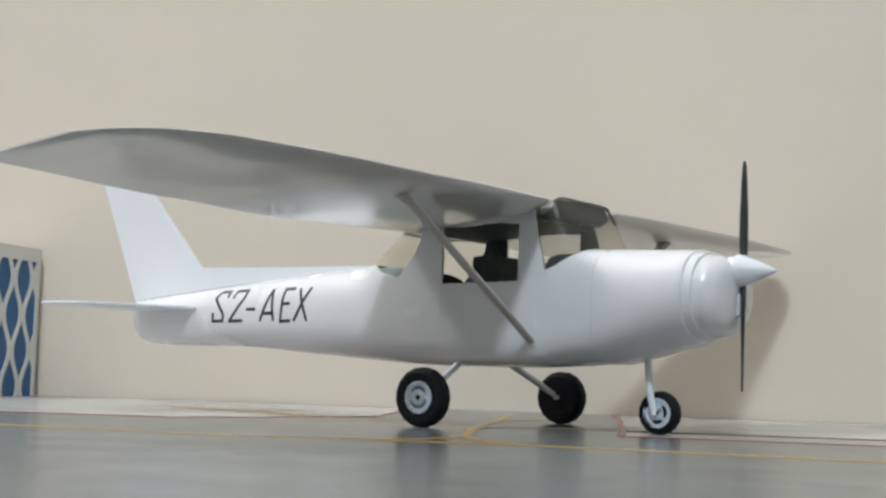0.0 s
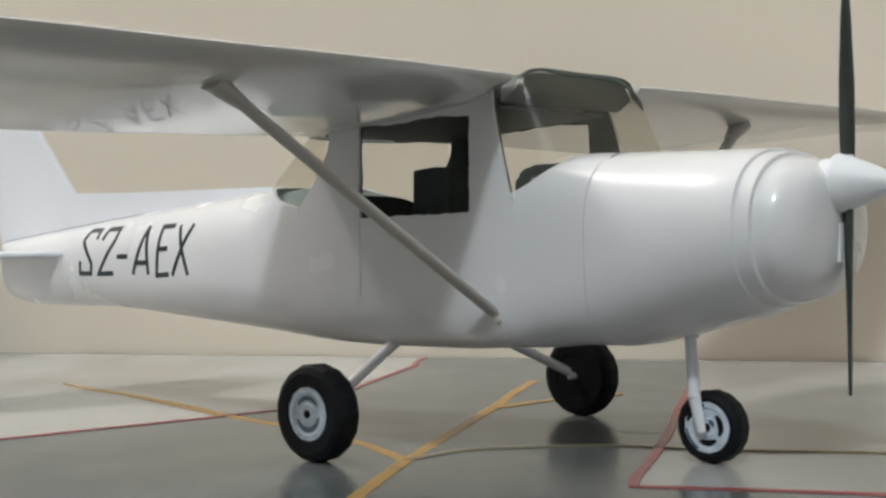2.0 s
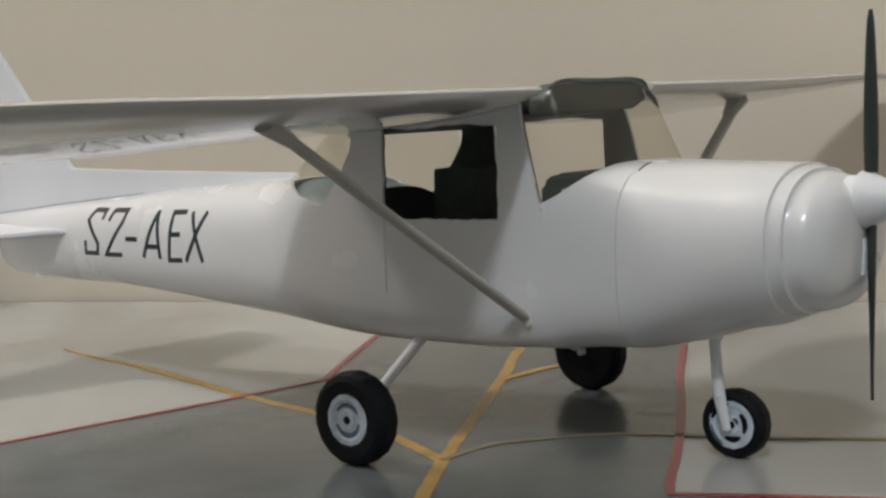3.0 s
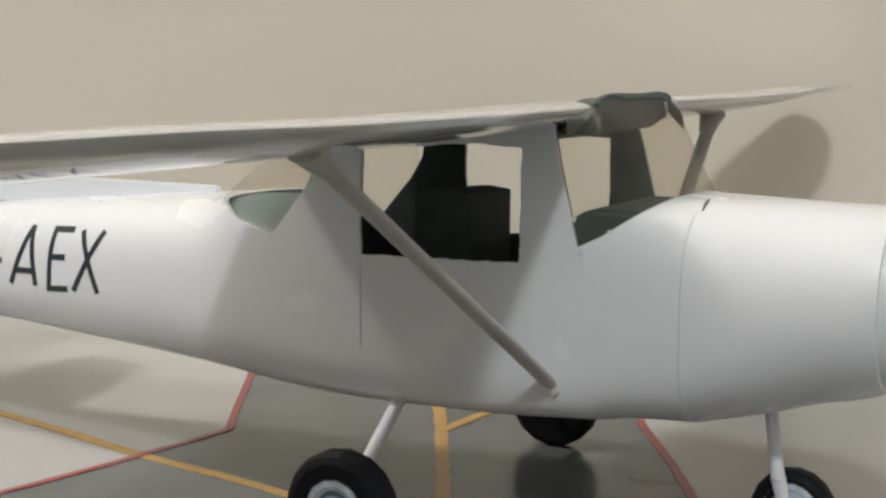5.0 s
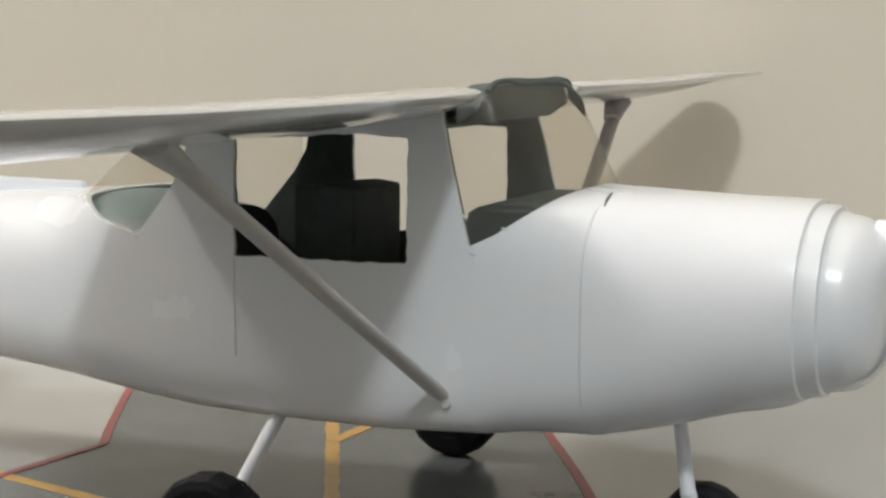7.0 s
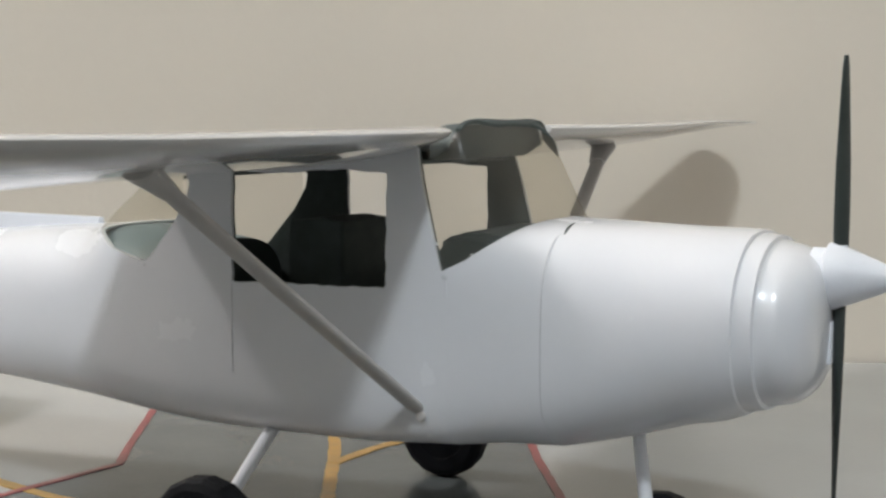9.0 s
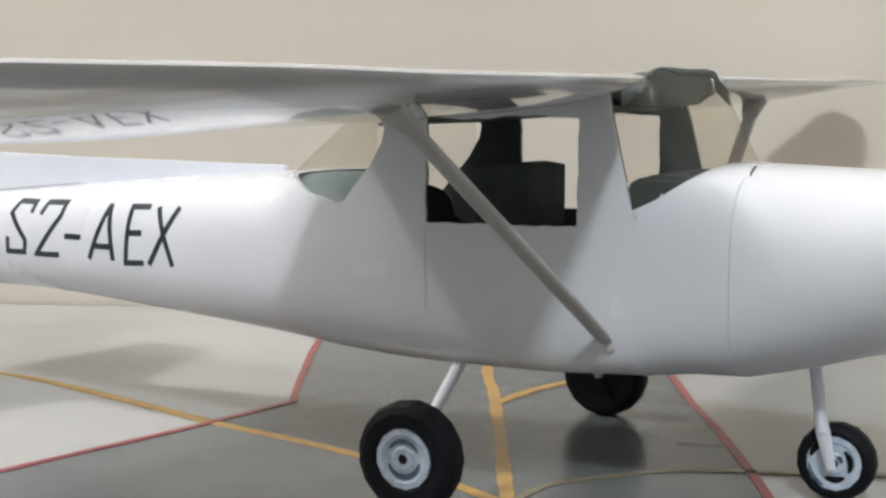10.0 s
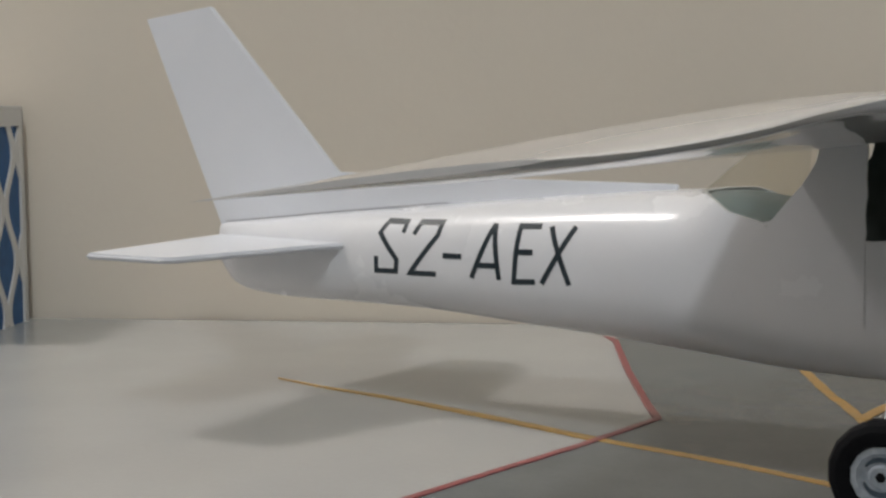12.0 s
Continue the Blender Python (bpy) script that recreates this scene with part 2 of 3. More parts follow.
RED_LEFT = [(-0.62, -0.426), (-0.35, -0.257), (-0.164, -0.141), (-0.116, -0.111), (-0.1005, -0.1025), (-0.0968, -0.080), (-0.0922, -0.053), (-0.0862, -0.020), (-0.0803, 0.0268), (-0.0915, 0.045), (-0.122, 0.098), (-0.157, 0.163), (-0.172, 0.181), (-0.183, 0.199)]
RED_RIGHT = [(0.62, 0.190), (0.32, 0.055), (0.178, -0.0105), (0.150, -0.020), (0.126, -0.0315), (0.1042, -0.0425), (0.0980, -0.032), (0.0808, 0.003), (0.0540, 0.053), (0.0310, 0.092), (0.001, 0.149), (-0.042, 0.221), (-0.062, 0.254)]
apron_outline = RED_LEFT + RED_RIGHT[::-1] + [(0.66, -0.2), (0.447, -0.614), (-0.286, -0.950)]
part("apron", slab(apron_outline, 0.0, 0.0003), APRON, board, "slate grey glossy apron paint", smooth=0)


def wobble_line(points, width, z, seed, step=0.004, fade=0):
    """A hand-painted line: a thin flat ribbon with slightly uneven edges."""
    rng = random.Random(seed)
    pts = [Vector((x, y, 0)) for x, y in points]
    dense = []
    for i in range(len(pts) - 1):
        p0, p1, p2, p3 = pts[max(0, i - 1)], pts[i], pts[i + 1], pts[min(len(pts) - 1, i + 2)]
        k = max(2, int((p2 - p1).length / step))
        for j in range(k):
            t = j / k
            if fade == 9:
                dense.append(p1.lerp(p2, t))
            else:
                dense.append(0.5 * ((2 * p1) + (p2 - p0) * t + (2 * p0 - 5 * p1 + 4 * p2 - p3) * t * t + (3 * p1 - p0 - 3 * p2 + p3) * t**3))
    dense.append(pts[-1])
    bm = bmesh.new()
    rows = []
    for i, p in enumerate(dense):
        d = (dense[min(i + 1, len(dense) - 1)] - dense[max(i - 1, 0)]).normalized()
        s = Vector((-d.y, d.x, 0))
        thin = min(1, 0.12 + (p - dense[0]).length / fade) if 0 < fade < 1 else 1
        a, b = thin * width / 2 * (1 + rng.uniform(-0.12, 0.12)), thin * width / 2 * (1 + rng.uniform(-0.12, 0.12))
        rows.append((p + s * a, p - s * b))
    vs = [[bm.verts.new((q.x, q.y, zz)) for q, zz in ((l, 0.0), (l, z), (r, z), (r, 0.0))] for l, r in rows]
    for u, v in zip(vs, vs[1:]):
        for i in range(3):
            bm.faces.new((u[i], u[i + 1], v[i + 1], v[i]))
    bm.faces.new(vs[0])
    bm.faces.new(vs[-1][::-1])
    return bm


part("boundary_line", wobble_line(RED_LEFT, 0.0026, 0.0006, 1, fade=9), RED, board, "faded red painted boundary line", smooth=0)
part("boundary_line", wobble_line(RED_RIGHT, 0.0026, 0.0006, 2, fade=9), RED, board, "faded red painted boundary line", smooth=0)
YELLOW_PATHS = [
    [(-0.232, 0.023), (-0.205, 0.0168), (-0.172, 0.0122), (-0.120, 0.0), (-0.081, -0.0102), (-0.043, -0.0175), (-0.005, -0.028), (0.019, -0.0385), (0.0325, -0.0455)],
    [(-0.067, 0.138), (-0.045, 0.096), (-0.034, 0.078), (-0.016, 0.045), (0.0, 0.0155), (0.022, -0.0255), (0.0325, -0.0450), (0.0415, -0.0605), (0.058, -0.088), (0.0735, -0.1125)],
    [(0.0735, -0.1125), (0.0785, -0.129), (0.0803, -0.145), (0.0785, -0.157), (0.0705, -0.177), (0.046, -0.194), (0.016, -0.210), (-0.11, -0.243)],
    [(0.0735, -0.1125), (0.083, -0.126), (0.0940, -0.1355), (0.108, -0.145), (0.124, -0.1495), (0.137, -0.147), (0.21, -0.128), (0.34, -0.10)],
    [(0.062, -0.181), (0.091, -0.170), (0.108, -0.162), (0.124, -0.1515), (0.137, -0.147)],
    [(-0.0222, 0.0575), (-0.0218, 0.070), (-0.0208, 0.082), (-0.0170, 0.098), (-0.010, 0.118)],
    [(0.0325, -0.045), (0.0325, -0.032), (0.0362, -0.0185), (0.053, 0.002), (0.066, 0.0105), (0.098, 0.0240), (0.133, 0.042), (0.26, 0.10)],
]
for i, pts in enumerate(YELLOW_PATHS):
    worn = i == 6
    part("taxi_line", wobble_line(pts, 0.0026 if worn else 0.0039, 0.00042 + 0.00003 * i, 10 + i, fade=0.085 if i == 0 else 0), FAINT if worn else YELLOW, board, "worn faint amber taxi line" if worn else "amber yellow painted taxi line", smooth=0)
smudge = [(0.0535 + 0.0065 * math.cos(a) * (1 + 0.2 * math.sin(3 * a)), 0.037 + 0.0028 * math.sin(a) + 0.002 * math.cos(a)) for a in [2 * math.pi * i / 20 for i in range(20)]]
part("smudge", slab(smudge, 0.0, 0.00036), STAIN, board, "dark grey smudge", smooth=0)


# ---- blue and white lattice pen box ----
def lattice_side(width, height, parent, place):
    """One side: a blue panel behind wavy white ribs and a white frame."""
    def put(name, bm, mat, label=""):
        ob = part(name, bm, mat, parent, label, smooth=30)
        ob.matrix_basis = place
    put("panel", box(0.001, width - 0.001, 0.0012, 0.0024, 0, height - 0.002), BOXBLUE, "blue panel")
    rim = 0.0042
    put("frame", box(0, rim, 0, 0.0012, 0, height), BOXWHITE)
    put("frame", box(width - rim, width, 0, 0.0012, 0, height), BOXWHITE)
    put("frame", box(rim, width - rim, 0, 0.0012, height - 0.008, height), BOXWHITE)
    n_ribs, pitch, wave = 6, (width - rim) / 5.0, 0.05
    for k in range(n_ribs):
        bm = bmesh.new()
        rows = []
        for i in range(49):
            z = (height - 0.008) * i / 48
            c = rim / 2 + k * pitch + (1 if k % 2 else -1) * 0.37 * pitch * math.cos(2 * math.pi * (z - 0.006) / wave)
            lo, hi = min(max(c - 0.0021, 0.0005), width - 0.0005), max(min(c + 0.0021, width - 0.0005), 0.0005)
            if hi - lo < 0.0003:
                hi = lo + 0.0003
            rows.append([bm.verts.new(p) for p in ((lo, 0.0015, z), (lo, 0.0002, z), (hi, 0.0002, z), (hi, 0.0015, z))])
        for a, b in zip(rows, rows[1:]):
            for i in range(4):
                bm.faces.new((a[i], a[(i + 1) % 4], b[(i + 1) % 4], b[i]))
        bm.faces.new(rows[0])
        bm.faces.new(rows[-1][::-1])
        put("rib", bm, BOXWHITE)


pen_box = new("lattice_box")
tagged(pen_box, "white lattice box with blue panels standing by the wall", "box")
pen_box.matrix_world = pose(*BOX_AT, 0, 0, BOX_TURN)
BW, BD, BH = BOX_SIZE
lattice_side(BW, BH, pen_box, pose(-BW, 0, 0))
lattice_side(BD, BH, pen_box, pose(0, 0, 0, 0, 0, 90))
lattice_side(BW, BH, pen_box, pose(0, BD, 0, 0, 0, 180))
lattice_side(BD, BH, pen_box, pose(-BW, BD, 0, 0, 0, -90))
part("base", box(-BW + 0.0025, -0.0025, 0.0025, BD - 0.0025, 0.0, 0.002), BOXWHITE, pen_box)
part("lid", box(-BW, 0, 0, BD, BH, BH + 0.0015, 0.0005), BOXWHITE, pen_box, "plain white top")

# ---- the model aircraft ----
plane = new("model_aircraft")
tagged(plane, "glossy white high-wing model aircraft on three black wheels", "model aircraft")

# x, half width, bottom, top, height of the widest place, squareness
BODY = [
    (-0.2385, 0.0020, 0.0460, 0.0605, 0.055, 2.2), (-0.2320, 0.0050, 0.0392, 0.0612, 0.053, 2.2), (-0.2225, 0.0075, 0.0368, 0.0622, 0.052, 2.3),
    (-0.2036, 0.0105, 0.0357, 0.0642, 0.051, 2.4), (-0.1594, 0.0158, 0.0358, 0.0685, 0.0515, 2.5), (-0.1000, 0.0218, 0.0328, 0.0740, 0.052, 2.6),
    (-0.0635, 0.0255, 0.0305, 0.0768, 0.053, 2.8), (-0.0550, 0.0262, 0.0300, 0.0772, 0.0535, 3), (-0.0400, 0.0275, 0.0293, 0.0870, 0.055, 3.8),
    (-0.0240, 0.0284, 0.0286, 0.0985, 0.058, 5), (-0.0120, 0.0289, 0.0284, 0.1070, 0.06, 6), (0.0000, 0.0290, 0.0283, 0.1080, 0.06, 6.5), (0.0300, 0.0290, 0.0285, 0.1080, 0.06, 6.5),
    (0.0580, 0.0290, 0.0297, 0.1080, 0.06, 5.5), (0.0582, 0.0290, 0.0297, 0.0832, 0.0565, 5), (0.0700, 0.0291, 0.0307, 0.0830, 0.0562, 4), (0.0815, 0.0292, 0.0308, 0.0825, 0.056, 3.4)]
SCREEN = [
    (0.0480, 0.0288, 0.0280, 0.1050, 0.060, 8.0), (0.0560, 0.0289, 0.0283, 0.1058, 0.060, 8.0), (0.0595, 0.0289, 0.0285, 0.1061, 0.060, 8.0), (0.0615, 0.0290, 0.0287, 0.1046, 0.060, 7.0),
    (0.0645, 0.0290, 0.0290, 0.1000, 0.060, 5.5), (0.0690, 0.0291, 0.0293, 0.0920, 0.058, 4.4), (0.0735, 0.0291, 0.0298, 0.0836, 0.056, 3.8), (0.0748, 0.0291, 0.0300, 0.0810, 0.056, 3.6)]
COWL = [
    (0.0815, 0.0294, 0.0306, 0.0827, 0.056, 3.2), (0.0950, 0.0290, 0.0335, 0.0824, 0.058, 2.7), (0.1080, 0.0281, 0.0372, 0.0821, 0.060, 2.45),
    (0.1225, 0.0266, 0.0412, 0.0819, 0.0615, 2.35), (0.1228, 0.0259, 0.0416, 0.0811, 0.0615, 2.35), (0.1266, 0.0253, 0.0424, 0.0807, 0.062, 2.3),
    (0.1269, 0.0243, 0.0430, 0.0798, 0.062, 2.3), (0.1310, 0.0232, 0.0438, 0.0788, 0.0620, 2.3), (0.1342, 0.0208, 0.0456, 0.0772, 0.062, 2.3),
    (0.1364, 0.0178, 0.0485, 0.0756, 0.063, 2.25), (0.1378, 0.0130, 0.0530, 0.0738, 0.064, 2.2), (0.1384, 0.0060, 0.0595, 0.0718, 0.066, 2.0)]


def section(table_, x, inset=0.0):
    cols = list(zip(*table_))
    hw, zb, zt, zc, n = (smooth_curve(cols[0], c, x) for c in cols[1:])
    return max(hw - inset, 0.0005), zb + inset, zt - inset, zc, n


def section_ring(table_, x, inset=0.0, k=56):
    hw, zb, zt, zc, n = section(table_, x, inset)
    ring = []
    for i in range(k):
        a = 2 * math.pi * (i + 0.5) / k
        c, s = math.cos(a), math.sin(a)
        y = hw * math.copysign(abs(c) ** (2 / n), c)
        z = zc + (zt - zc if s > 0 else zc - zb) * math.copysign(abs(s) ** (2 / n), s)
        ring.append((x, y, z))
    return ring


def side_y(x, z, table_=BODY):
    """The near side's surface at x and z."""
    hw, zb, zt, zc, n = section(table_, x)
    h = (zt - zc) if z > zc else (zc - zb)
    return -hw * max(0.0, 1 - min(1.0, abs(z - zc) / h) ** n) ** (1 / n)


def body_solid(x0, x1, inset, steps):
    xs_ = sorted({x0 + (x1 - x0) * i / steps for i in range(steps + 1)} | {x for x in (0.0580, 0.0582) if x0 < x < x1})
    return ring_loft([section_ring(BODY, x, inset) for x in xs_])


ROOF_CUT = [(-0.0300, 0.0925), (-0.0100, 0.0950), (0.0100, 0.0975), (0.0300, 0.0998), (0.0500, 0.1012), (0.0500, 0.13), (-0.0300, 0.13)]
DOOR_CORNERS = [(0.0, 0.0666), (0.0420, 0.0673), (0.0426, 0.0682), (0.0426, 0.0938), (0.030, 0.0944), (0.012, 0.0932), (0.0, 0.0938)]


def ragged(corners, amount, step, seed):
    """An outline cut by hand: its straight edges wander a little."""
    rng = random.Random(seed)
    out = []
    for (x0, z0), (x1, z1) in zip(corners, corners[1:] + corners[:1]):
        k = max(1, int(math.hypot(x1 - x0, z1 - z0) / step))
        for i in range(k):
            wander = amount if i else amount * 0.3
            out.append((x0 + (x1 - x0) * i / k + rng.uniform(-wander, wander), z0 + (z1 - z0) * i / k + rng.uniform(-wander, wander)))
    return out


DOOR_HOLE = ragged(DOOR_CORNERS, 0.00022, 0.0021, 4)
SCREEN_HOLE = [(0.0567, 0.0719), (0.0504, 0.0972), (0.0497, 0.1000), (0.0497, 0.130), (0.12, 0.130), (0.12, 0.0838), (0.0752, 0.0836), (0.0730, 0.0822), (0.0690, 0.0794), (0.0620, 0.0745)]
SCREEN_FILM = [(0.0567, 0.0719), (0.0504, 0.0972), (0.0586, 0.1034), (0.0600, 0.1052), (0.0602, 0.130), (0.12, 0.130), (0.12, 0.0838), (0.0752, 0.0836), (0.0730, 0.0822), (0.0690, 0.0794), (0.0620, 0.0745)]
REAR_HOLE = [(-0.0545, 0.0775), (-0.0460, 0.0770), (-0.0425, 0.0755), (-0.0380, 0.0727), (-0.0280, 0.0702), (-0.0256, 0.0708), (-0.0215, 0.0756), (-0.0170, 0.0808), (-0.0134, 0.0868), (-0.0126, 0.0905), (-0.0140, 0.0925), (-0.0400, 0.0915), (-0.0600, 0.0905), (-0.0560, 0.0785)]


def holes():
    return [prism(DOOR_HOLE, -0.1, 0.1), prism(SCREEN_HOLE, -0.1, 0.1), prism(REAR_HOLE, -0.1, 0.1), prism(ROOF_CUT, -0.1, 0.1)]


part("fuselage", solid_cut(body_solid(-0.2385, 0.0815, 0, 150), [body_solid(-0.0600, 0.0800, 0.0009, 60), *holes()]), WHITE, plane, "glossy white painted fuselage")
part("cabin_lining", solid_cut(body_solid(-0.0290, 0.0795, 0.00095, 50), [body_solid(-0.0310, 0.0785, 0.0016, 50), *holes()]), BLACK, plane, "black card cabin lining")


def film_sheet(table_, x0, x1, hole):
    """Clear film bent over the body's outline inside an opening."""
    steps = 60
    bm = ring_loft([section_ring(table_, x0 + (x1 - x0) * i / steps, 0.0003) for i in range(steps + 1)])
    inner = ring_loft([section_ring(table_, x0 - 0.001 + (x1 - x0 + 0.002) * i / steps, 0.0006) for i in range(steps + 1)])
    me = solid_cut(bm, [inner])
    bm = bmesh.new()
    bm.from_mesh(me)
    return solid_cut(bm, [prism(hole, -0.1, 0.1)], "INTERSECT")


for name, table_, a, b, hole, text in (("windscreen", SCREEN, 0.0495, 0.0747, SCREEN_FILM, "clear bent plastic film windscreen"), ("rear_window", BODY, -0.0580, -0.0150, REAR_HOLE, "clear plastic film rear window")):
    ob = part(name, film_sheet(table_, a, b, hole), FILM, plane, text)
    ob.visible_shadow = False
part("rear_lining", solid_cut(body_solid(-0.0598, -0.0293, 0.00095, 40), [body_solid(-0.0590, -0.0280, 0.0016, 40), *holes()]), LINER, plane, "slate card lining behind the cabin, lightened against its shade")
DECK = [
    (-0.0600, 0.0252, 0.0560, 0.0766, 0.0600, 2.7), (-0.0540, 0.0257, 0.0560, 0.0776, 0.0600, 2.7), (-0.0440, 0.0266, 0.0560, 0.0780, 0.0600, 2.7),
    (-0.0340, 0.0274, 0.0560, 0.0768, 0.0600, 2.7), (-0.0215, 0.0280, 0.0560, 0.0748, 0.0600, 2.7)]
part("parcel_shelf", ring_loft([section_ring(DECK, -0.0592 + 0.0372 * i / 14, 0.0009) for i in range(15)]), SHELF, plane, "dull blue-grey humped shelf behind the cabin")
part("bulkhead", ring_loft([section_ring(DECK, x, 0.0010) for x in (-0.0220, -0.0215)]), BLACK, plane, "black card panel behind the seats")
part("rear_floor", box(-0.0289, -0.0278, -0.0235, 0.0235, 0.0350, 0.0560, 0.0003), BLACK, plane)


def film_z(x, y):
    """Height of the windscreen's film at x and y."""
    hw, zb, zt, zc, n = section(SCREEN, x)
    return zc + (zt - zc) * max(0.0, 1 - min(1.0, abs(y) / hw) ** n) ** (1 / n)


def rim(y0, y1, reach, steps=48):
    """A dark strip on the film's upper rim, as deep in x as reach(y)."""
    bm = bmesh.new()
    rows = []
    for i in range(steps + 1):
        y = y0 + (y1 - y0) * i / steps
        a = 0.0580 + 0.0022 * (1 - (y / 0.0285) ** 2)
        b = a + reach(y)
        rows.append([bm.verts.new(q) for q in ((a, y, film_z(a, y) + 0.0003), (b, y, film_z(b, y) + 0.0003), (b, y, film_z(b, y) - 0.0004), (a, y, film_z(a, y) - 0.0004))])
    for a, b in zip(rows, rows[1:]):
        for i in range(4):
            bm.faces.new((a[i], a[(i + 1) % 4], b[(i + 1) % 4], b[i]))
    bm.faces.new(rows[0])
    bm.faces.new(rows[-1][::-1])
    return bm


part("roof_rim", rim(-0.0252, 0.0262, lambda y: 0.0009 + 0.0005 * math.sin(170 * y) ** 2), BLACK, plane, "thin dark rim along the windscreen top")
part("rim_patch", rim(0.0080, 0.0270, lambda y: 0.0010 + 0.0034 * max(0.0, min(1, (y - 0.0100) / 0.0130))), BLACK, plane, "dark painted windscreen corner")
nose_rows = []
for i in range(33):
    y = -0.0272 + 0.0544 * i / 32
    xr = 0.0578 + 0.0022 * (1 - (y / 0.0285) ** 2)
    top = film_z(xr, y) - 0.0006
    nose_rows.append([(0.0530, y, 0.0968), (0.0540, y, 0.0972), (xr - 0.0012, y, min(top - 0.001, 0.1012)), (xr - 0.0002, y, top - 0.0006), (xr - 0.0012, y, top), (0.0530, y, top - 0.0004)])
part("roof_nose", ring_loft(nose_rows), CARD, plane, "dark card edge behind the windscreen top")

# cowling, rings and seam
xs = [0.0815 + (0.1225 - 0.0815) * i / 24 for i in range(25)] + [0.1228, 0.1240, 0.1253, 0.1266, 0.1269, 0.1283, 0.1297, 0.1310, 0.1322, 0.1333, 0.1342, 0.1350, 0.1358, 0.1364, 0.1370, 0.1375, 0.1379, 0.1382, 0.1384]
part("cowling", ring_loft([section_ring(COWL, x) for x in xs]), WHITE, plane, "glossy white engine cowling with stepped front rings", smooth=28)


def skin_line(points, width, table_=BODY, lift=0.00012, deep=0.0002):
    """A flat stroke lying on the near side's skin, given in x and z."""
    pts = [Vector((x, 0, z)) for x, z in points]
    dense = []
    for p, q in zip(pts, pts[1:]):
        k = max(2, int((q - p).length / 0.0008))
        dense += [p.lerp(q, j / k) for j in range(k)]
    dense.append(pts[-1])
    bm = bmesh.new()
    rows = []
    for i, p in enumerate(dense):
        d0 = (p - dense[i - 1]).normalized() if i else None
        d1 = (dense[i + 1] - p).normalized() if i + 1 < len(dense) else None
        d = ((d0 or d1) + (d1 or d0)).normalized()
        s = Vector((-d.z, 0, d.x)) * width / 2 / max(0.55, d.dot(d1 or d0))
        row = []
        for q in (p + s, p - s):
            y = side_y(q.x, q.z, table_)
            row += [bm.verts.new((q.x, y - lift, q.z)), bm.verts.new((q.x, y + deep, q.z))]
        rows.append(row)
    for a, b in zip(rows, rows[1:]):
        for i, j in ((0, 2), (2, 3), (3, 1), (1, 0)):
            bm.faces.new((a[i], a[j], b[j], b[i]))
    bm.faces.new((rows[0][0], rows[0][1], rows[0][3], rows[0][2]))
    bm.faces.new((rows[-1][0], rows[-1][2], rows[-1][3], rows[-1][1]))
    return bm


part("seam", skin_line([(0.0812, 0.040), (0.0812, 0.0800)], 0.00026), SEAM, plane, "thin grey cowling seam")
part("seam", skin_line([(0.0, 0.044), (0.0, 0.066)], 0.00016), SEAM, plane, "thin grey door seam")

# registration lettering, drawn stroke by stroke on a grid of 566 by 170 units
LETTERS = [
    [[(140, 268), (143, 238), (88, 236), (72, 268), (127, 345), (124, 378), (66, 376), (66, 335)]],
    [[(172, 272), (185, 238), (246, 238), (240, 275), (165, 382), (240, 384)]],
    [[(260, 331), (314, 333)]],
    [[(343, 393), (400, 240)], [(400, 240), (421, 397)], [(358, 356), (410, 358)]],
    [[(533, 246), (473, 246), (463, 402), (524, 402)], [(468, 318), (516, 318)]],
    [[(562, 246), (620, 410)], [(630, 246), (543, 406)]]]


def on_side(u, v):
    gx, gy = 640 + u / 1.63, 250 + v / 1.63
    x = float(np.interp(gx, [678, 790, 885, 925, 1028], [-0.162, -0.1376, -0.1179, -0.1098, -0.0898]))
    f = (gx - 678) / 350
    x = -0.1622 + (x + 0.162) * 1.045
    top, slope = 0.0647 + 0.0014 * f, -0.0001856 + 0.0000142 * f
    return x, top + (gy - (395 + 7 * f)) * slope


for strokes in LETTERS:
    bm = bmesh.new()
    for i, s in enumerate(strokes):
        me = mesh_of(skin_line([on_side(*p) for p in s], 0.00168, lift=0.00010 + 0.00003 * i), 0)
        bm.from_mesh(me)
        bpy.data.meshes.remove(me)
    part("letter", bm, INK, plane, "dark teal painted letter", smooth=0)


# ---- wing ----
WING = [  # y, leading edge, trailing edge, thickness, height of the leading edge, lean, drop of the trailing edge
    (0.0000, 0.0500, -0.0252, 0.0088, 0.1010, 0.0000, 0.0095), (0.0285, 0.0500, -0.0252, 0.0088, 0.1010, 0.0001, 0.0095), (0.0298, 0.0597, -0.0250, 0.0092, 0.1031, 0.0002, 0.0114),
    (0.0450, 0.0620, -0.0244, 0.0092, 0.1030, 0.0003, 0.0118), (0.0800, 0.0638, -0.0242, 0.0092, 0.1030, 0.0004, 0.0125), (0.1300, 0.0628, -0.0243, 0.0090, 0.1031, 0.0007, 0.0134), (0.1800, 0.0604, -0.0190, 0.0084, 0.1037, 0.0010, 0.0134),
    (0.2250, 0.0572, -0.0154, 0.0075, 0.1036, 0.0012, 0.0125), (0.2540, 0.0552, -0.0128, 0.0060, 0.1018, 0.0010, 0.0100), (0.2670, 0.0538, -0.0112, 0.0050, 0.1003, 0.0008, 0.0085),
    (0.2750, 0.0512, -0.0100, 0.0038, 0.0991, 0.0006, 0.0075), (0.2820, 0.0460, -0.0085, 0.0025, 0.0978, 0.0004, 0.0063), (0.2860, 0.0380, -0.0050, 0.0012, 0.0968, 0.0002, 0.0052)]


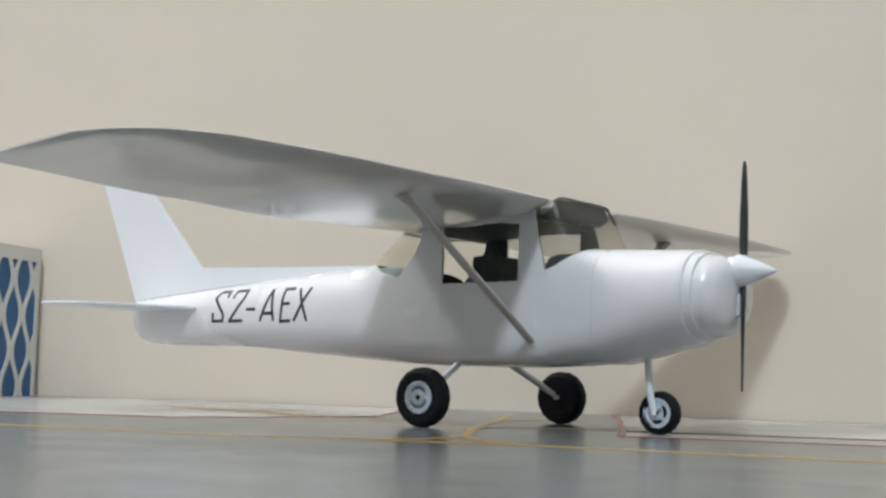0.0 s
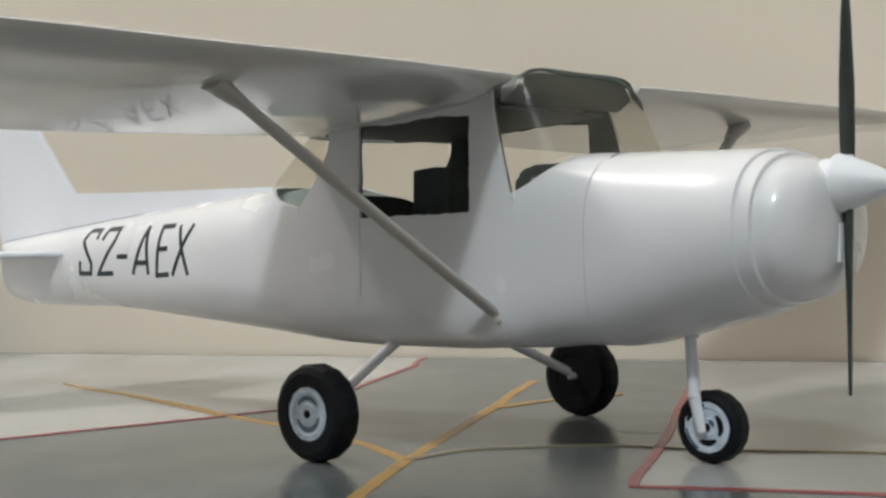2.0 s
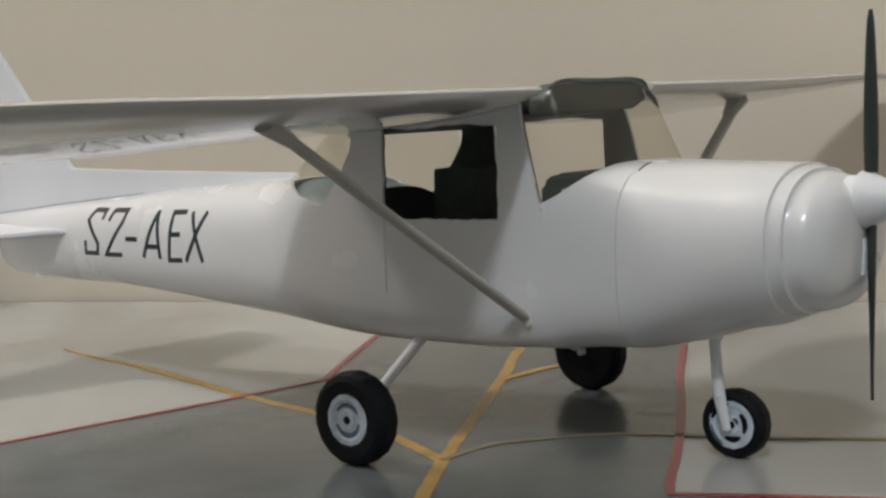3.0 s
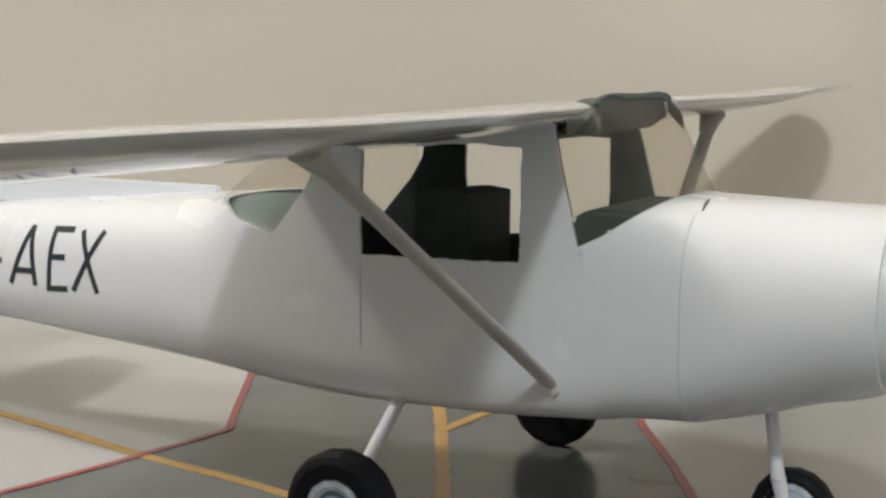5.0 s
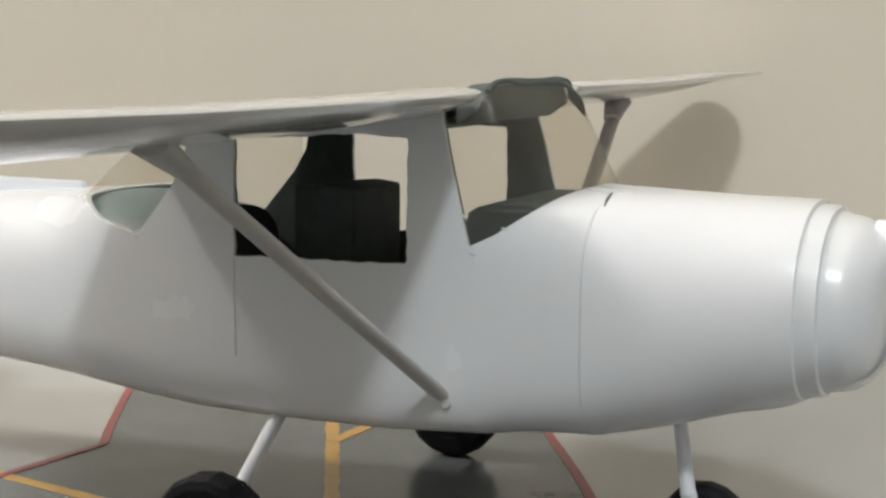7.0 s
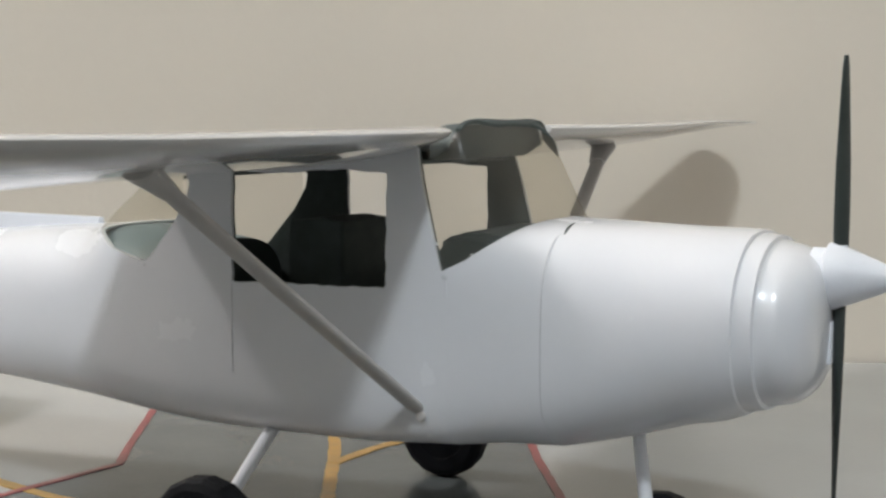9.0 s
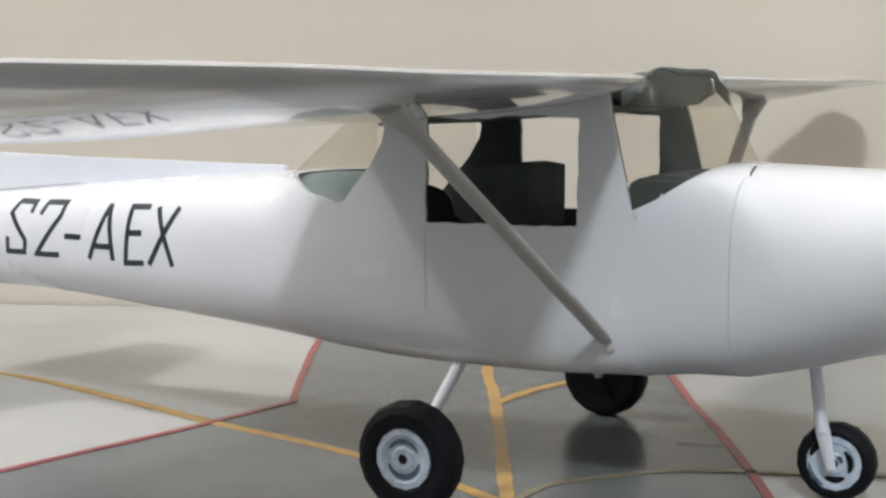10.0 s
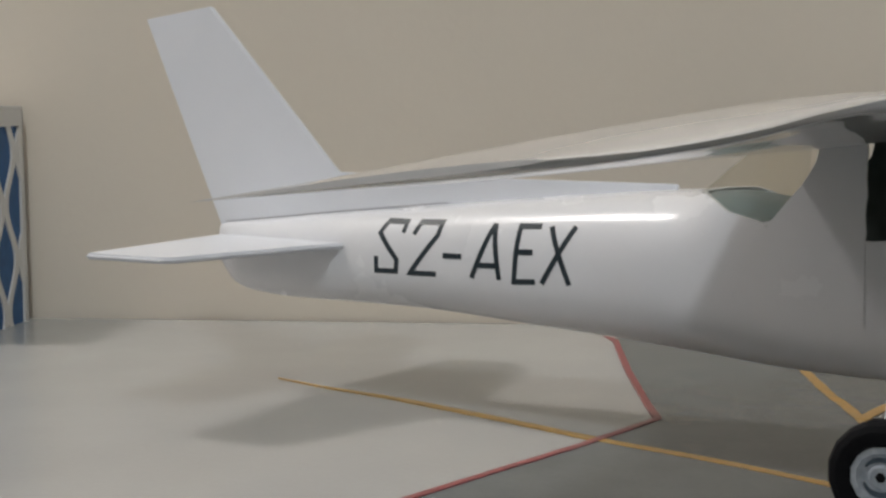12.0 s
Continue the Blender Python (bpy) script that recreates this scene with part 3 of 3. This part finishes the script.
def airfoil(le, te, thick, zm, drop, y, k=22):
    chord = le - te
    pts = []
    for side in (1, -1):
        rng_ = range(k + 1) if side == 1 else range(k - 1, 0, -1)
        for i in rng_:
            u = 0.5 * (1 - math.cos(math.pi * i / k))
            t = 5 * (0.2969 * math.sqrt(u) - 0.126 * u - 0.3516 * u * u + 0.2843 * u**3 - 0.1020 * u**4) * thick
            camber = thick * 0.05 * 4 * u * (1 - u) - drop * u**1.1
            pts.append((le - u * chord, y, zm + camber + side * t * (0.50 if side == 1 else 0.88)))
    return pts


def wing_half(sign):
    ys = [0.0, 0.015, 0.0285, 0.0298] + [0.03 + 0.220 * (i / 40) for i in range(1, 41)] + [0.253, 0.256, 0.259, 0.262, 0.265, 0.268, 0.271, 0.274, 0.277, 0.2795, 0.282, 0.284, 0.286]
    cols = list(zip(*WING))
    rings = []
    for y in ys:
        le, te, thick, zm, lean, drop = (float(smooth_curve(cols[0], c, y)) for c in cols[1:])
        if sign > 0:  # this half runs out flat and thin, the other droops at its tip
            thin = min(1.0, max(0.0, (0.286 - y) / 0.126))
            te += 0.034 * (1 - thin)
            thick, drop, zm = thick * (0.25 + 0.75 * thin), drop * (0.10 + 0.90 * thin), max(zm, 0.1036 if y > 0.18 else zm)
        rings.append(airfoil(le, te, thick, zm + 0.0006 + sign * lean, drop, sign * y))
    return ring_loft(rings)


for sign in (-1, 1):
    part("wing", wing_half(sign), WING_WHITE, plane, "glossy white tapered wing")
    part("strut", rod((0.0506, sign * 0.0270, 0.0390), (0.0420, sign * 0.1175, 0.0972 - sign * 0.0004), 0.0022, 0.0022, 0.62), STRUT, plane, "dull white wing strut")
    part("strut_foot", lathe([(0, -0.0008), (0.0011, -0.0006), (0.0014, 0.0), (0.0011, 0.0006), (0, 0.0008)], 12), STRUT, plane).location = (0.0515, sign * 0.0283, 0.0382)
    part("strut_cuff", rod((0.0427, sign * 0.1098, 0.0926), (0.0419, sign * 0.1182, 0.0977), 0.0025, 0.0042, 0.6), STRUT, plane)

# ---- tail ----
bm = prism([(-0.2384, 0.0596), (-0.2718, 0.1342), (-0.2413, 0.1378), (-0.1868, 0.0797), (-0.1450, 0.0789), (-0.0633, 0.0784), (-0.0633, 0.0745), (-0.1000, 0.0720), (-0.1594, 0.0665), (-0.2225, 0.0605)], -0.0011, 0.0011)
bmesh.ops.bevel(bm, geom=[e for e in bm.edges], offset=0.0004, segments=2, affect="EDGES")
part("fin", bm, WHITE_MATT, plane, "bluish white card fin with a dorsal fairing", smooth=30)
for sign in (-1, 1):
    outline = [(-0.1730, sign * 0.0100), (-0.1785, sign * 0.0180), (-0.1950, sign * 0.0745), (-0.1985, sign * 0.0778), (-0.2292, sign * 0.0781), (-0.2355, sign * 0.0060), (-0.2220, sign * 0.0020), (-0.1760, sign * 0.0020)]
    bm = slab(outline, 0.0549, 0.0569)
    bmesh.ops.bevel(bm, geom=[e for e in bm.edges], offset=0.0007, segments=3, affect="EDGES")
    part("tailplane", bm, WHITE_MATT, plane, "thin white card tailplane", smooth=40)


seam_pts = [(-0.2360, 0.0612), (-0.2125, 0.0636), (-0.1940, 0.0656), (-0.1660, 0.0684), (-0.1430, 0.0706)]
bm = prism([(x, z + 0.00008) for x, z in seam_pts] + [(x, z - 0.00014) for x, z in seam_pts[::-1]], -0.00125, 0.00125)
part("fin_seam", bm, DARKSEAM, plane, "thin dark line where the fin meets the fuselage", smooth=0)


# ---- wheels ----
def arc_stroke(a0, a1, r, wide, y0, y1, steps=15):
    """A brush mark round a hub that swells towards its middle."""
    bm = bmesh.new()
    rows = []
    for i in range(steps):
        a = a0 + (a1 - a0) * i / (steps - 1)
        w = wide * math.sin(math.pi * (0.12 + 0.76 * i / (steps - 1)))
        rows.append([bm.verts.new((q * math.cos(a), yy, q * math.sin(a))) for q, yy in ((r - w, y0), (r - w, y1), (r + w, y1), (r + w, y0))])
    for u, v in zip(rows, rows[1:]):
        for i in range(4):
            bm.faces.new((u[i], u[(i + 1) % 4], v[(i + 1) % 4], v[i]))
    bm.faces.new(rows[0])
    bm.faces.new(rows[-1][::-1])
    return bm


def wheel(radius, half, hub_r, marks, turn=0.0):
    """A card wheel with a faceted tyre; marks are the dark strokes on its hub, as shares of its radius."""
    ob = new("wheel")
    ob.parent = plane
    r, h = radius, half
    part("tyre", lathe([(hub_r, -h * 0.80), (hub_r + 0.0004, -h * 0.98), (r * 0.82, -h), (r * 0.94, -h * 0.82), (r, -h * 0.45), (r * 1.005, 0), (r, h * 0.45), (r * 0.94, h * 0.82), (r * 0.82, h), (hub_r + 0.0004, h * 0.98), (hub_r, h * 0.80)], 17, True), TYRE, ob, "black hand-painted tyre", smooth=18)
    part("hub", lathe([(0, -h * 0.93), (hub_r * 0.35, -h * 0.95), (hub_r * 0.42, -h * 0.86), (hub_r * 0.72, -h * 0.86), (hub_r * 0.80, -h * 0.95), (hub_r, -h * 0.92), (hub_r, 0), (0, 0)], 13), HUB, ob, "pale blue-white painted hub", smooth=25)
    part("inner_face", lathe([(hub_r + 0.0002, h * 0.2), (hub_r + 0.0002, h * 0.93), (0, h * 0.96)], 22), TYRE, ob)
    for a0, a1, at, wide, mat in marks:
        deep = -h * (0.89 if 0.42 < at < 0.72 else 0.965)
        part("hub_ring", arc_stroke(a0 + turn, a1 + turn, hub_r * at, hub_r * wide, deep + h * 0.06, deep - h * 0.01), mat, ob, "dark brushed mark on the hub")
    part("axle_cap", lathe([(0, -h * 1.02), (hub_r * 0.15, -h * 1.0), (hub_r * 0.20, -h * 0.9), (0, -h * 0.9)], 6), TYRE, ob)
    return ob


MAIN_MARKS = [(0.5, 2.6, 0.58, 0.085, HUBRING), (3.5, 6.1, 0.58, 0.10, HUBRING)]
NOSE_MARKS = [(-0.5, 0.9, 0.60, 0.12, TYRE), (4.2, 5.4, 0.60, 0.13, TYRE), (1.7, 2.9, 0.86, 0.13, TYRE), (0.2, 1.2, 0.30, 0.09, HUBRING), (3.2, 4.3, 0.90, 0.08, HUBRING)]
wheel(0.0134, 0.0042, 0.0074, MAIN_MARKS).matrix_basis = pose(0.0142, -0.0605, 0.0136)
wheel(0.0134, 0.0042, 0.0074, MAIN_MARKS, 0.8).matrix_basis = pose(0.0142, 0.0605, 0.0136, 0, 0, 180)
wheel(0.0097, 0.0036, 0.0068, NOSE_MARKS).matrix_basis = pose(0.1004, 0.0010, 0.0097, 0, 0, 0)
for sign in (-1, 1):
    part("gear_leg", rod((0.0060, sign * 0.0150, 0.0330), (0.0128, sign * 0.0555, 0.0150), 0.0018, 0.0014), WHITE_MATT, plane, "thin white gear leg")
    part("axle", rod((0.0138, sign * 0.0540, 0.0138), (0.0142, sign * 0.0620, 0.0136), 0.0011, 0.0011), WHITE_MATT, plane)
part("nose_leg", rod((0.0943, 0.0, 0.0345), (0.0980, -0.0042, 0.0170), 0.0015, 0.0017), WHITE_MATT, plane, "white nose gear leg")
part("nose_fork", rod((0.0978, -0.0042, 0.0185), (0.1004, -0.0048, 0.0085), 0.0019, 0.0013, 0.6), WHITE_MATT, plane, "white nose wheel fork")
part("leg_collar", lathe([(0.0, 0.0), (0.0026, 0.0), (0.0022, 0.0022), (0, 0.0022)], 16), WHITE_MATT, plane).matrix_basis = pose(0.0946, 0, 0.0352, -90)

# ---- propeller ----
prop = new("propeller")
prop.parent = plane
prop.matrix_basis = pose(0.1398, 0, 0.0704)


def blade(sign, length):
    rings = []
    for i in range(19):
        u = i / 18
        z = 0.0045 + (length - 0.0045) * u
        chord = float(np.interp(u, [0, 0.25, 0.5, 0.85, 0.96, 1], [0.0034, 0.0042, 0.0044, 0.0034, 0.0026, 0.0012]))
        thick = float(np.interp(u, [0, 0.3, 1], [0.0024, 0.0017, 0.0009]))
        tw = radians(float(np.interp(u, [0, 1], [50, 14])))
        ring = []
        for j in range(14):
            a = 2 * math.pi * j / 14
            p, q = chord / 2 * math.cos(a), thick / 2 * math.sin(a)
            ring.append((p * math.sin(tw) + q * math.cos(tw), sign * (p * math.cos(tw) - q * math.sin(tw)), sign * z))
        rings.append(ring)
    return ring_loft(rings)


part("blade", blade(1, 0.0500), PROP, prop, "dark green-grey blade")
part("blade", blade(-1, 0.0500), PROP, prop, "dark green-grey blade")
spinner = lathe([(0, -0.0158), (0.0010, -0.0142), (0.0040, -0.0076), (0.0066, -0.0010), (0.0074, 0.0010), (0.0073, 0.0024), (0.0062, 0.0030), (0.0062, 0.0058), (0, 0.0058)], 32)
ob = part("spinner", spinner, WHITE_MATT, prop, "white pointed spinner", smooth=30)
ob.matrix_basis = pose(0, 0, 0.0020, 0, 0, 90) @ pose(0, 0, 0)
part("blade_root", lathe([(0, -0.0012), (0.0016, -0.0012), (0.0013, 0.0010), (0, 0.0014)], 12), WHITE_MATT, prop).matrix_basis = pose(0.0002, 0, 0.0078, 90)
part("cowl_tab", box(0.1372, 0.1388, -0.0022, 0.0022, 0.0530, 0.0625, 0.0004), WHITE_MATT, plane, "small white tab below the spinner")

# ---- cabin ----
cushion = prism([(0.0050, 0.046), (0.0212, 0.046), (0.0212, 0.0806), (0.0150, 0.0814), (0.0060, 0.0806)], -0.0120, 0.0120)
bmesh.ops.bevel(cushion, geom=[e for e in cushion.edges], offset=0.0003, segments=2, affect="EDGES")
part("seat_block", cushion, BLACK, plane, "black card seat block")
dash = prism([(0.0500, 0.050), (0.0750, 0.050), (0.0750, 0.0770), (0.0680, 0.0800), (0.0560, 0.0800), (0.0510, 0.0770)], -0.0205, 0.0205)
bmesh.ops.bevel(dash, geom=[e for e in dash.edges], offset=0.0015, segments=3, affect="EDGES")
part("dashboard", dash, BLACK, plane, "black instrument panel below the windscreen")
gap = bmesh.new()
rows = []
for i in range(13):
    y = -0.0185 + 0.0095 * i / 12
    x = 0.0824 - 0.0013 * i / 12
    hw, zb, zt, zc, n = section(COWL, x)
    z = zc + (zt - zc) * (1 - (abs(y) / hw) ** n) ** (1 / n)
    w = 0.0001 + 0.00026 * math.sin(math.pi * (0.05 + 0.9 * i / 12))
    rows.append([gap.verts.new(q) for q in ((x - w, y, z + 0.0001), (x + w, y, z + 0.0001), (x + w, y, z - 0.0003), (x - w, y, z - 0.0003))])
for p, q in zip(rows, rows[1:]):
    for i in range(4):
        gap.faces.new((p[i], p[(i + 1) % 4], q[(i + 1) % 4], q[i]))
gap.faces.new(rows[0])
gap.faces.new(rows[-1][::-1])
part("card_gap", gap, BLACK, plane, "dark gap in the cowling joint")
liner = prism([(-0.0150, 0.0912), (-0.0150, 0.0919), (0.0, 0.0932), (0.0200, 0.0948), (0.0490, 0.0966), (0.0490, 0.0958), (0.0200, 0.0940), (0.0, 0.0924)], -0.0276, 0.0276)
part("headliner", liner, BLACK, plane, "black card cabin roof lining", smooth=0)

# beads of clear glue at the corners of the windows
GLUE = material("dried_clear_glue", (0.72, 0.74, 0.75), rough=0.12, spec=0.6, vary=0.03, scale=300, coat=0.6)
for x, z, r, long in ((0.0576, 0.0706, 0.00055, 1.6), (-0.0268, 0.0694, 0.0005, 1.3), (0.0552, 0.0782, 0.0004, 2.2), (-0.0560, 0.0768, 0.0004, 1.4), (0.0640, 0.0756, 0.0004, 2.6)):
    bead = lathe([(0, -r), (r * 0.7, -r * 0.7), (r, 0), (r * 0.7, r * 0.5), (0, r * 0.6)], 12)
    part("glue_bead", bead, GLUE, plane, "clear dried glue bead").matrix_basis = pose(x, side_y(x, z) + 0.0001, z, 0, 25, 0) @ Matrix.Diagonal((long, 0.5, 1.0, 1.0))
